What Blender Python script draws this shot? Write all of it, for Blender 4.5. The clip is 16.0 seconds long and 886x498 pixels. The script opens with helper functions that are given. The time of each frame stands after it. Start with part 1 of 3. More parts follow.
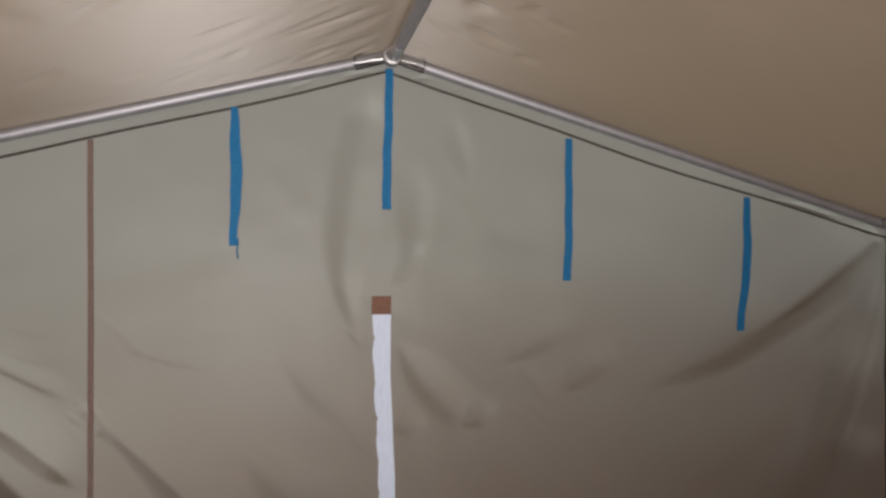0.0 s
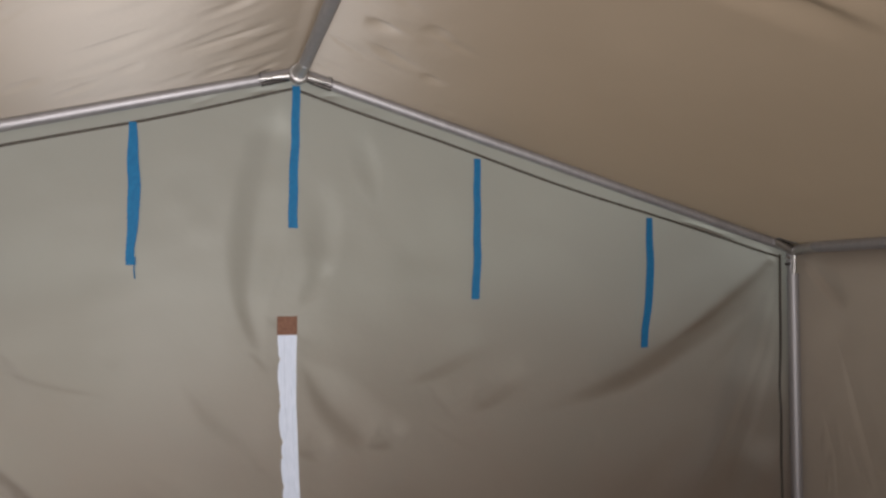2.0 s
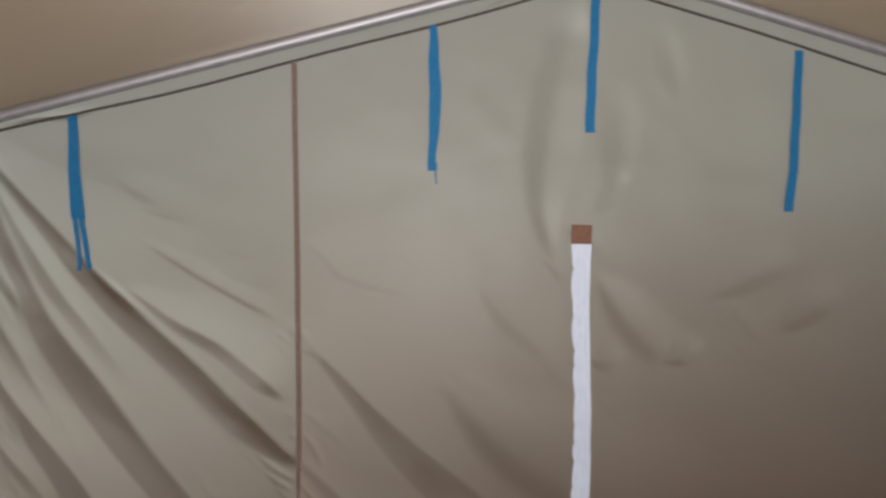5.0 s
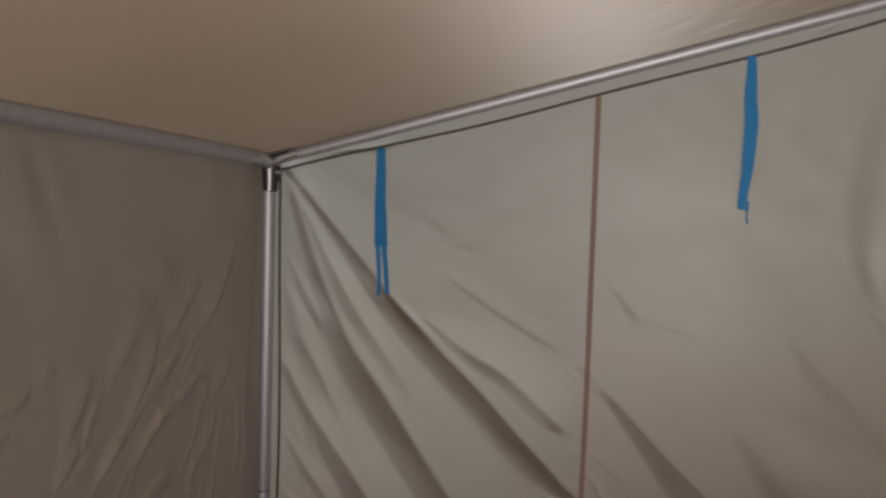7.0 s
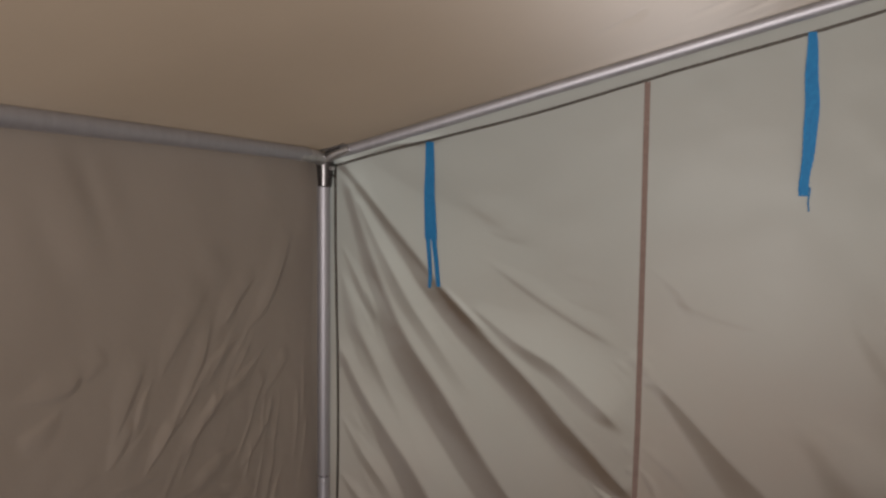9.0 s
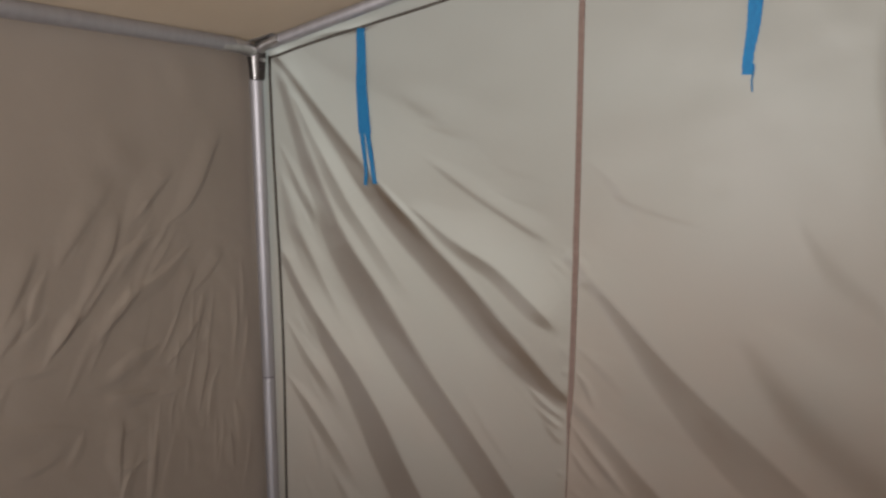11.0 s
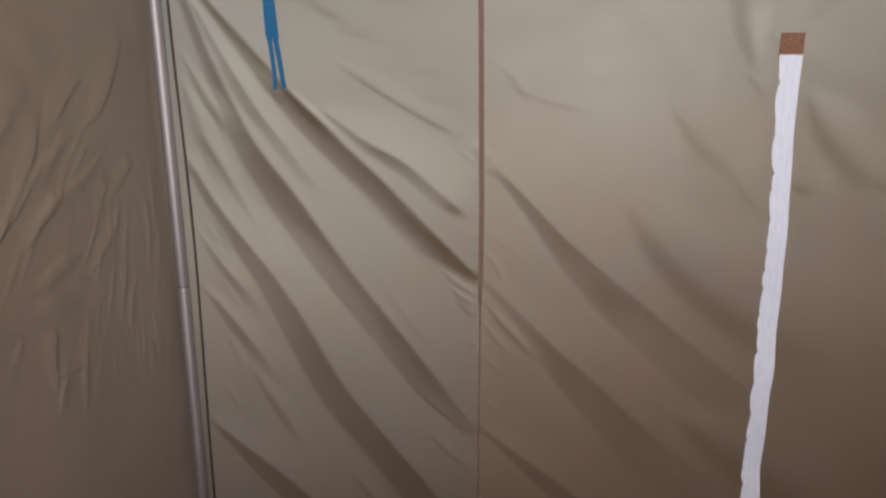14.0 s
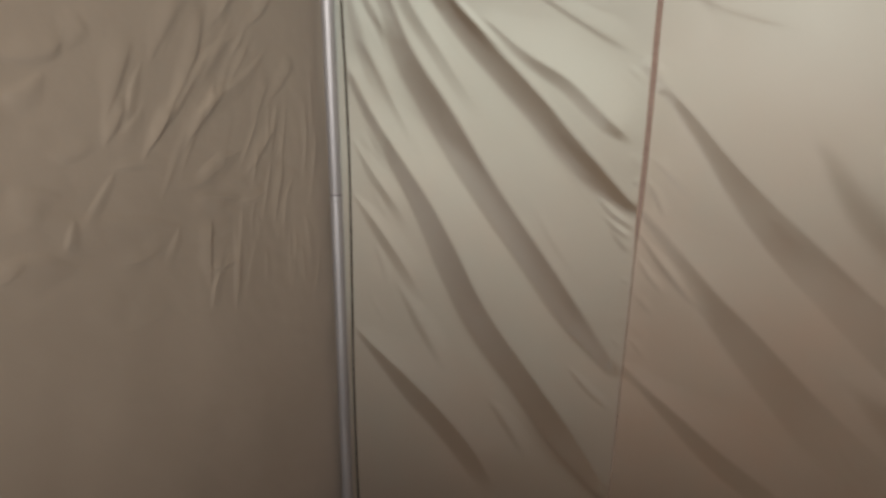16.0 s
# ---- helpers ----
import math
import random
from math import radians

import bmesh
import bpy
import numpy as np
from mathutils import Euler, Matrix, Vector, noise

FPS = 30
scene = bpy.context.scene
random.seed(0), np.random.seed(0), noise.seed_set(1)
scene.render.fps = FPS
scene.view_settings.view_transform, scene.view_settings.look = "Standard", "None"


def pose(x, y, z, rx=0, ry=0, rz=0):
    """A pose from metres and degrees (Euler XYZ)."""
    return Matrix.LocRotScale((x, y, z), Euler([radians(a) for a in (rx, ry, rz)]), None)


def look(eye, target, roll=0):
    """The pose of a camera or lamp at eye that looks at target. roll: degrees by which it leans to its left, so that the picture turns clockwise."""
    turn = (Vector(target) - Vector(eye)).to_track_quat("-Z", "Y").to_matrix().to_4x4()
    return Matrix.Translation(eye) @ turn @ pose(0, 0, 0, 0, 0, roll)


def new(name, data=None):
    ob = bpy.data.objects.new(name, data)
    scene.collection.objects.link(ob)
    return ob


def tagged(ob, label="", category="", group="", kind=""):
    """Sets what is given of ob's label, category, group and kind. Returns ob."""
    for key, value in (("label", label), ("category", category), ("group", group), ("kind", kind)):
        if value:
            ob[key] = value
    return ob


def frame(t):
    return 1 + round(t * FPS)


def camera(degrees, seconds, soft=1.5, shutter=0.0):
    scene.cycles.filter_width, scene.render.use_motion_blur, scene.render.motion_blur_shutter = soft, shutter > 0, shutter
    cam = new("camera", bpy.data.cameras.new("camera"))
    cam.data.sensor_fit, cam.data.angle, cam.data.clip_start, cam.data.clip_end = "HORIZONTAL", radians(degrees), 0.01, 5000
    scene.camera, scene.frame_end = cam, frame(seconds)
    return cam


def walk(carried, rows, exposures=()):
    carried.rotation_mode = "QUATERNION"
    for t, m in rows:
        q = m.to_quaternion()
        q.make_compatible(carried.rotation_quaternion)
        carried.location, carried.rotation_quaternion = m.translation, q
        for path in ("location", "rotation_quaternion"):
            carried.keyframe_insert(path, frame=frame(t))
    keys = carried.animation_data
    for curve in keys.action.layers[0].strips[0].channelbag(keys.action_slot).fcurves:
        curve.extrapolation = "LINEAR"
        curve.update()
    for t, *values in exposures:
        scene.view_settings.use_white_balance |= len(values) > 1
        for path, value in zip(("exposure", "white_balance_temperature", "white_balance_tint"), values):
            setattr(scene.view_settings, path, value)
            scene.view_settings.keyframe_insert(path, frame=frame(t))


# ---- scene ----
cam = camera(61.9, 16.0, soft=2.6, shutter=0.5)
PATH = [
    (0, (-0.253, -1.872, 1.78), (0.164, 0.084, 1.83), 0.4),
    (0.5, (-0.225, -1.894, 1.827), (0.236, 0.052, 1.87), 0.5),
    (1, (-0.223, -1.887, 1.802), (0.267, 0.05, 1.896), 0.1),
    (1.5, (-0.208, -1.902, 1.848), (0.322, 0.026, 1.907), 0.6),
    (2, (-0.201, -1.879, 1.782), (0.402, 0.026, 1.883), 0.2),
    (2.5, (-0.2, -1.872, 1.761), (0.402, 0.034, 1.827), 0.4),
    (3, (-0.197, -1.857, 1.746), (0.345, 0.068, 1.73), 1.1),
    (3.5, (-0.178, -1.839, 1.71), (0.173, 0.129, 1.648), 1.4),
    (3.7, (-0.197, -1.831, 1.721), (0.104, 0.145, 1.63), 1.4),
    (5.8, (-0.55, -1.76, 1.821), (-0.647, 0.23, 1.641), 1.6),
    (6, (-0.609, -1.759, 1.834), (-0.733, 0.228, 1.645), 1.9),
    (6.5, (-0.688, -1.759, 1.842), (-0.946, 0.215, 1.654), 2.5),
    (7, (-0.685, -1.772, 1.828), (-1.098, 0.18, 1.688), 2.5),
    (7.5, (-0.65, -1.78, 1.842), (-1.164, 0.148, 1.705), 2.0),
    (8, (-0.639, -1.749, 1.842), (-1.194, 0.167, 1.704), 1.6),
    (8.2, (-0.621, -1.755, 1.843), (-1.2, 0.155, 1.703), 1.5),
    (10.3, (-0.428, -1.644, 1.767), (-1.219, 0.173, 1.495), 1.1),
    (10.5, (-0.403, -1.623, 1.75), (-1.188, 0.193, 1.459), 1.2),
    (11, (-0.319, -1.568, 1.76), (-1.114, 0.229, 1.386), 0.6),
    (11.5, (-0.284, -1.55, 1.72), (-1.07, 0.254, 1.365), 0.8),
    (12, (-0.288, -1.6, 1.732), (-0.96, 0.244, 1.347), 0.8),
    (12.5, (-0.305, -1.627, 1.742), (-0.911, 0.235, 1.334), 0.6),
    (13, (-0.357, -1.671, 1.731), (-0.854, 0.216, 1.291), 0.1),
    (13.5, (-0.425, -1.749, 1.709), (-0.843, 0.144, 1.219), 0.0),
    (14, (-0.461, -1.792, 1.661), (-0.811, 0.109, 1.151), 0.0),
    (14.5, (-0.444, -1.804, 1.613), (-0.8, 0.106, 1.058), 0.2),
    (15, (-0.489, -1.824, 1.565), (-0.878, 0.096, 0.978), 0.35),
    (15.5, (-0.495, -1.781, 1.578), (-1.021, 0.069, 0.929), 1.2),
    (16, (-0.442, -1.7, 1.609), (-1.203, 0.018, 0.923), 0.8),
]
walk(cam, [(t, look(eye, target, roll)) for t, eye, target, roll in PATH],
     exposures=[(0.0, -0.45, 6520, 12), (3.5, -0.33, 6500, 10), (6.0, -0.28, 6480, 10), (6.5, -0.48, 6600, 13), (7.0, -0.68, 6700, 14), (8.2, -0.66, 6680, 14), (10.5, -0.06, 6450, 11), (12.5, -0.10, 6550, 14), (14.0, -0.16, 6720, 15), (15.0, 0.08, 6780, 11), (16.0, 0.36, 6720, 6)])

# ---- world and light ----
SUN_DIR = Vector((0.35, 0.45, 0.82)).normalized()      # towards the hazy sun, beyond the gable
world = bpy.data.worlds.new("sky")
scene.world = world
world.use_nodes = True
wn = world.node_tree
sky = wn.nodes.new("ShaderNodeTexSky")
sky.sky_type = "NISHITA"
sky.sun_disc = False
sky.sun_elevation = math.asin(SUN_DIR.z)
sky.sun_rotation = math.atan2(SUN_DIR.x, SUN_DIR.y)
wn.links.new(sky.outputs[0], wn.nodes["Background"].inputs[0])
wn.nodes["Background"].inputs[1].default_value = 0.06

sun = new("sun", bpy.data.lights.new("sun", "SUN"))
sun.data.energy, sun.data.angle, sun.data.color = 4.8, radians(24), (0.95, 1.0, 0.97)
sun.matrix_world = look(SUN_DIR * 20, (0, 0, 0))

# daylight that comes in by the open doorway of the rear gable
sky_lamp = new("doorway_daylight", bpy.data.lights.new("doorway_daylight", "AREA"))
sky_lamp.data.shape, sky_lamp.data.size, sky_lamp.data.size_y = "RECTANGLE", 0.72, 1.05
sky_lamp.data.spread = radians(112)
sky_lamp.data.energy, sky_lamp.data.color = 36.0, (1.0, 0.960, 0.940)
sky_lamp.matrix_world = look((-0.34, -2.96, 1.50), (-0.34, 0.0, 2.40))


# ---- materials ----
def nodes_of(name):
    m = bpy.data.materials.new(name)
    m.use_nodes = True
    nt = m.node_tree
    return m, nt, nt.nodes, nt.links, nt.nodes["Principled BSDF"]


def noise_node(nt, scale, detail=4, rough=0.55, stretch=(1, 1, 1)):
    tc = nt.nodes.new("ShaderNodeTexCoord")
    mp = nt.nodes.new("ShaderNodeMapping")
    mp.inputs["Scale"].default_value = stretch
    n = nt.nodes.new("ShaderNodeTexNoise")
    n.inputs["Scale"].default_value, n.inputs["Detail"].default_value, n.inputs["Roughness"].default_value = scale, detail, rough
    nt.links.new(tc.outputs["Object"], mp.inputs["Vector"])
    nt.links.new(mp.outputs[0], n.inputs["Vector"])
    return n


def ramp_node(nt, source, stops):
    r = nt.nodes.new("ShaderNodeValToRGB")
    while len(r.color_ramp.elements) < len(stops):
        r.color_ramp.elements.new(0.5)
    for e, (p, c) in zip(r.color_ramp.elements, stops):
        e.position, e.color = p, (*c, 1)
    nt.links.new(source, r.inputs[0])
    return r


def cloth(name, dark, light, through_colour, glow, gloss=0.42, coat=0.0, crumples=0.07):
    """Coated tent cloth: woven, slightly shiny, lets some daylight through."""
    m, nt, nd, lk, bsdf = nodes_of(name)
    big = noise_node(nt, 1.7, 5)
    tone = ramp_node(nt, big.outputs["Fac"], [(0.3, dark), (0.7, light)])
    lk.new(tone.outputs[0], bsdf.inputs["Base Color"])
    bsdf.inputs["Roughness"].default_value = gloss
    bsdf.inputs["Specular IOR Level"].default_value = 0.35
    bsdf.inputs["Coat Weight"].default_value, bsdf.inputs["Coat Roughness"].default_value, bsdf.inputs["Coat IOR"].default_value = coat, 0.22, 1.6
    crumple = noise_node(nt, 9, 5, 0.6)
    weave = noise_node(nt, 900, 2, 0.5)
    b1 = nd.new("ShaderNodeBump")
    b1.inputs["Strength"].default_value, b1.inputs["Distance"].default_value = crumples, 0.02
    lk.new(crumple.outputs["Fac"], b1.inputs["Height"])
    b2 = nd.new("ShaderNodeBump")
    b2.inputs["Strength"].default_value, b2.inputs["Distance"].default_value = 0.06, 0.0008
    lk.new(weave.outputs["Fac"], b2.inputs["Height"])
    lk.new(b1.outputs[0], b2.inputs["Normal"])
    lk.new(b2.outputs[0], bsdf.inputs["Normal"])
    lk.new(b1.outputs[0], bsdf.inputs["Coat Normal"])
    tr = nd.new("ShaderNodeBsdfTranslucent")
    tr.inputs["Color"].default_value = (*through_colour, 1)
    lk.new(b1.outputs[0], tr.inputs["Normal"])
    mix = nd.new("ShaderNodeMixShader")
    mix.inputs[0].default_value = glow
    lk.new(bsdf.outputs[0], mix.inputs[1])
    lk.new(tr.outputs[0], mix.inputs[2])
    lk.new(mix.outputs[0], nd["Material Output"].inputs["Surface"])
    return m


def plain(name, dark, light, rough, metal=0.0, scale=30, bump=0.1, depth=0.002, spec=0.5, stretch=(1, 1, 1)):
    m, nt, nd, lk, bsdf = nodes_of(name)
    n = noise_node(nt, scale, 5, 0.6, stretch)
    tone = ramp_node(nt, n.outputs["Fac"], [(0.3, dark), (0.72, light)])
    lk.new(tone.outputs[0], bsdf.inputs["Base Color"])
    bsdf.inputs["Metallic"].default_value = metal
    bsdf.inputs["Specular IOR Level"].default_value = spec
    rr = nd.new("ShaderNodeMapRange")
    rr.inputs["To Min"].default_value, rr.inputs["To Max"].default_value = rough * 0.75, min(1, rough * 1.3)
    lk.new(n.outputs["Fac"], rr.inputs["Value"])
    lk.new(rr.outputs[0], bsdf.inputs["Roughness"])
    b = nd.new("ShaderNodeBump")
    b.inputs["Strength"].default_value, b.inputs["Distance"].default_value = bump, depth
    lk.new(n.outputs["Fac"], b.inputs["Height"])
    lk.new(b.outputs[0], bsdf.inputs["Normal"])
    return m


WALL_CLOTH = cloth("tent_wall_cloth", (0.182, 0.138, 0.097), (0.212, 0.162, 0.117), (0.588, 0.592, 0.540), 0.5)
# red light from below painted into the cloth; stronger beyond the seam's sharp edge
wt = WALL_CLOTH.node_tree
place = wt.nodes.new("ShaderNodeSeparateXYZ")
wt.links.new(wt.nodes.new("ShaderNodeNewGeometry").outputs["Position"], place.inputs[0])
tint_mask = wt.nodes.new("ShaderNodeMath")
tint_mask.operation = "MULTIPLY"
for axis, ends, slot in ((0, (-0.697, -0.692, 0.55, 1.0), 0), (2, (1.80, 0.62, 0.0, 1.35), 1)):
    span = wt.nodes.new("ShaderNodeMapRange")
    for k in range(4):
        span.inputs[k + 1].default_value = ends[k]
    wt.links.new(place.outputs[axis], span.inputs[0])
    wt.links.new(span.outputs[0], tint_mask.inputs[slot])
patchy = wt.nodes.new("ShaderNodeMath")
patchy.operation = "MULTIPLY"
wt.links.new(tint_mask.outputs[0], patchy.inputs[0])
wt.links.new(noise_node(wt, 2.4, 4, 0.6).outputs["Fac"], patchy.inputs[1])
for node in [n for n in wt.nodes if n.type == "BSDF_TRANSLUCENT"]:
    tint_mix = wt.nodes.new("ShaderNodeMix")
    tint_mix.data_type = "RGBA"
    tint_mix.inputs[6].default_value, tint_mix.inputs[7].default_value = (0.588, 0.592, 0.540, 1), (0.78, 0.50, 0.40, 1)
    wt.links.new(patchy.outputs[0], tint_mix.inputs[0])
    wt.links.new(tint_mix.outputs[2], node.inputs["Color"])
SIDE_CLOTH = cloth("tent_side_cloth", (0.340, 0.286, 0.235), (0.402, 0.342, 0.286), (0.50, 0.42, 0.34), 0.2)
ROOF_CLOTH = cloth("tent_roof_cloth", (0.385, 0.298, 0.216), (0.45, 0.355, 0.264), (0.48, 0.35, 0.23), 0.13, 0.62, 0.0, 0.10)
# the roof cloth is drawn taut: its ribs run down the slope and spread its shine along the tent
roof_bsdf = ROOF_CLOTH.node_tree.nodes["Principled BSDF"]
roof_bsdf.inputs["Specular IOR Level"].default_value, roof_bsdf.inputs["Anisotropic"].default_value = 1.0, 0.97
roof_bsdf.inputs["IOR"].default_value = 1.95
along = ROOF_CLOTH.node_tree.nodes.new("ShaderNodeCombineXYZ")
along.inputs[1].default_value = 1.0
ROOF_CLOTH.node_tree.links.new(along.outputs[0], roof_bsdf.inputs["Tangent"])
ALU = plain("brushed_aluminium", (0.385, 0.375, 0.395), (0.47, 0.46, 0.48), 0.54, 0.75, 60, 0.05, 0.001, 0.5, (1, 1, 0.06))
STEEL = plain("galvanised_steel", (0.46, 0.45, 0.45), (0.62, 0.61, 0.60), 0.40, 1.0, 45, 0.12, 0.001)
DARK_STEEL = plain("dark_steel", (0.045, 0.04, 0.038), (0.10, 0.09, 0.085), 0.42, 0.7, 60, 0.1, 0.001)
BLUE = plain("blue_webbing", (0.008, 0.115, 0.27), (0.018, 0.17, 0.36), 0.7, 0.0, 220, 0.35, 0.0012, 0.25, (1, 1, 0.35))
WHITE = plain("white_zip_tape", (0.60, 0.67, 0.80), (0.70, 0.76, 0.90), 0.75, 0.0, 120, 0.4, 0.0015, 0.3, (1, 1, 0.3))
BROWN = plain("brown_patch_cloth", (0.15, 0.075, 0.05), (0.26, 0.14, 0.10), 0.8, 0.0, 140, 0.6, 0.002, 0.2)
SEAM = plain("brown_seam_tape", (0.145, 0.098, 0.081), (0.21, 0.146, 0.122), 0.75, 0.0, 90, 0.5, 0.002, 0.25)
CORD = plain("dark_piping", (0.050, 0.042, 0.035), (0.09, 0.075, 0.06), 0.7, 0.0, 90, 0.3, 0.001, 0.3)
EARTH = plain("trodden_earth", (0.11, 0.060, 0.040), (0.19, 0.107, 0.071), 0.95, 0.0, 7, 0.8, 0.03, 0.15)


# ---- mesh helpers ----
def mesh_from(name, verts, faces, material, smooth=True):
    me = bpy.data.meshes.new(name)
    me.from_pydata([tuple(map(float, v)) for v in verts], [], faces)
    me.materials.append(material)
    if smooth:
        me.polygons.foreach_set("use_smooth", [True] * len(me.polygons))
    me.update()
    return me


def part(name, bm, material, parent, label=""):
    for f in bm.faces:
        f.smooth = True
    for e in bm.edges:
        e.smooth = e.calc_face_angle(0.0) < 0.6
    me = bpy.data.meshes.new(name)
    bm.to_mesh(me)
    bm.free()
    me.materials.append(material)
    ob = new(name, me)
    ob.parent = parent
    if label:
        tagged(ob, label)
    return ob


def tube(points, radii, sides=28, caps=True, flat=1.0):
    """A round bar along a line of points, with a radius at each one; hard rings where two points lie close together."""
    bm = bmesh.new()
    pts = [Vector(p) for p in points]
    if not hasattr(radii, "__len__"):
        radii = [radii] * len(pts)
    rings = []
    side = None
    for i, p in enumerate(pts):
        d = (pts[min(i + 1, len(pts) - 1)] - pts[max(i - 1, 0)]).normalized()
        if side is None:
            side = d.cross(Vector((0, 0, 1)) if abs(d.z) < 0.9 else Vector((0, 1, 0))).normalized()
        side = (side - d * side.dot(d)).normalized()
        up = side.cross(d)
        rings.append([bm.verts.new(p + radii[i] * (math.cos(a) * side + flat * math.sin(a) * up))
                      for a in (2 * math.pi * k / sides for k in range(sides))])
    for a, b in zip(rings, rings[1:]):
        for k in range(sides):
            bm.faces.new((a[k], a[(k + 1) % sides], b[(k + 1) % sides], b[k]))
    if caps:
        bm.faces.new(rings[0][::-1])
        bm.faces.new(rings[-1])
    bmesh.ops.recalc_face_normals(bm, faces=bm.faces)
    return bm


def smooth01(t):
    t = np.clip(t, 0, 1)
    return t * t * (3 - 2 * t)


def crease(X, Z, pts, width, amp, back, fade_in=0.0, fade_out=0.3, grow=0.0):
    """Height of one fold along a line: a steep flank on its lower side, a long gentle one on the upper side."""
    P = np.array(pts, float)
    seg = np.diff(P, axis=0)
    length = np.hypot(seg[:, 0], seg[:, 1])
    start = np.r_[0, np.cumsum(length)]
    # smooth the line's corners and let it waver
    knots = np.linspace(0, start[-1], 4 * len(P))
    P = np.stack([np.interp(knots, start, P[:, k]) for k in (0, 1)], 1)
    P[1:-1] = 0.25 * P[:-2] + 0.5 * P[1:-1] + 0.25 * P[2:]
    P[1:-1] = 0.25 * P[:-2] + 0.5 * P[1:-1] + 0.25 * P[2:]
    seg = np.diff(P, axis=0)
    length = np.hypot(seg[:, 0], seg[:, 1])
    start = np.r_[0, np.cumsum(length)]
    reach = 1.3 * max(width, back) * (1 + grow)
    box = (X > P[:, 0].min() - reach) & (X < P[:, 0].max() + reach) & (Z > P[:, 1].min() - reach) & (Z < P[:, 1].max() + reach)
    out = np.zeros(X.shape)
    if not box.any():
        return out
    x, z = X[box], Z[box]
    best = np.full(x.shape, 1e9)
    S = np.zeros(x.shape)
    T = np.zeros(x.shape)
    for i in range(len(seg)):
        d = seg[i] / length[i]
        rx, rz = x - P[i, 0], z - P[i, 1]
        u = np.clip(rx * d[0] + rz * d[1], 0, length[i])
        dist = np.hypot(rx - u * d[0], rz - u * d[1])
        s = rx * -d[1] + rz * d[0]
        near = dist < best
        best = np.where(near, dist, best)
        S = np.where(near, np.where(s < 0, -dist, dist), S)
        T = np.where(near, (start[i] + u) / start[-1], T)
    S = S + 0.05 * width * value_noise(x, z, 5, 77)
    widen = (0.25 + 0.75 * smooth01(T / 0.5)) * (1 + grow * T)
    if fade_out < 0.2:
        widen = widen * (1 - 0.6 * smooth01((T - 0.82) / 0.18))
    wide = width * widen * (1 + 0.12 * value_noise(x, z, 3, 79))
    rise, fall = np.clip(1 + S / wide, 0, 1), np.clip(1 - S / (back * widen), 0, 1)
    h = np.where(S < 0, smooth01(rise), smooth01(fall)) if fade_in > 0.15 else np.where(S < 0, rise ** 1.15, fall ** 1.35)
    if fade_in > 0:
        h = h * smooth01(T / fade_in)
    if fade_out > 0:
        h = h * smooth01((1 - T) / fade_out)
    out[box] = -amp * widen * h
    return out


def value_noise(X, Y, scale, seed):
    """Smooth noise on a plane, -1 to 1."""
    rng = np.random.default_rng(seed)
    g = rng.uniform(-1, 1, (97, 97))
    x, y = X * scale + 31.7, Y * scale + 17.3
    xi, yi = np.floor(x).astype(int), np.floor(y).astype(int)
    fx, fy = smooth01(x - xi), smooth01(y - yi)
    a, b = g[xi % 97, yi % 97], g[(xi + 1) % 97, yi % 97]
    c, d = g[xi % 97, (yi + 1) % 97], g[(xi + 1) % 97, (yi + 1) % 97]
    return (a * (1 - fx) + b * fx) * (1 - fy) + (c * (1 - fx) + d * fx) * fy


def grid_faces(rows, cols):
    r, c = np.meshgrid(np.arange(rows - 1), np.arange(cols - 1), indexing="ij")
    a = (r * cols + c).ravel()
    return np.stack([a, a + 1, a + cols + 1, a + cols], 1).tolist()


# ---- plan of the tent ----
HALF = 1.5            # half the width between the pole lines
EAVE = 1.90           # axis of the eave poles
PEAK = 2.309          # axis of the rafters at the ridge
SLOPE = (PEAK - EAVE) / HALF
POLE_Y = -0.045       # the frame stands just inside the gable cloth
REAR = -3.0
R = 0.0165            # uprights and eave poles
RR = 0.0138           # rafters and ridge
SIDE = 1.53           # cloth of the side walls


def rise(y):
    """The near eave pole climbs a little towards the rear."""
    return 0.021 * smooth01(-y / 1.3) ** 0.7


def rafter_z(x):
    return PEAK - SLOPE * abs(x)


# folds of the gable cloth
FOLDS = []


def fold(line, width, height, back, fade_in=0.0, fade_out=0.3, grow=0.0):
    """One fold along a line of places (x, z): the width and height of its steep flank, the width of its gentle one."""
    FOLDS.append((line, width, height, back, fade_in, fade_out, grow))


fold([(-1.475, 1.885), (-1.21, 1.59), (-1.11, 1.488), (-0.96, 1.352), (-0.81, 1.205), (-0.685, 1.095)], 0.055, 0.0265, 0.26, 0, 0.04)
fold([(-1.13, 1.54), (-0.994, 1.442), (-0.896, 1.396), (-0.81, 1.324), (-0.72, 1.255)], 0.032, 0.012, 0.12, 0.12, 0.12)
fold([(-1.475, 1.87), (-1.40, 1.66), (-1.31, 1.45), (-1.18, 1.294), (-1.02, 1.064), (-0.857, 0.86), (-0.69, 0.655)], 0.066, 0.0315, 0.24, 0.04, 0.04)
fold([(-1.44, 1.80), (-1.31, 1.555), (-1.228, 1.457), (-1.15, 1.352), (-1.07, 1.27)], 0.032, 0.011, 0.10, 0.05, 0.5)
fold([(-1.49, 1.42), (-1.424, 1.289), (-1.257, 1.078), (-1.173, 0.932), (-1.086, 0.767), (-0.915, 0.565), (-0.69, 0.27)], 0.060, 0.0290, 0.24, 0.05, 0.04)
fold([(-1.49, 0.66), (-1.441, 0.603), (-1.347, 0.531), (-1.236, 0.445), (-1.126, 0.341), (-1.014, 0.198)], 0.055, 0.015, 0.18, 0.1, 0.2)
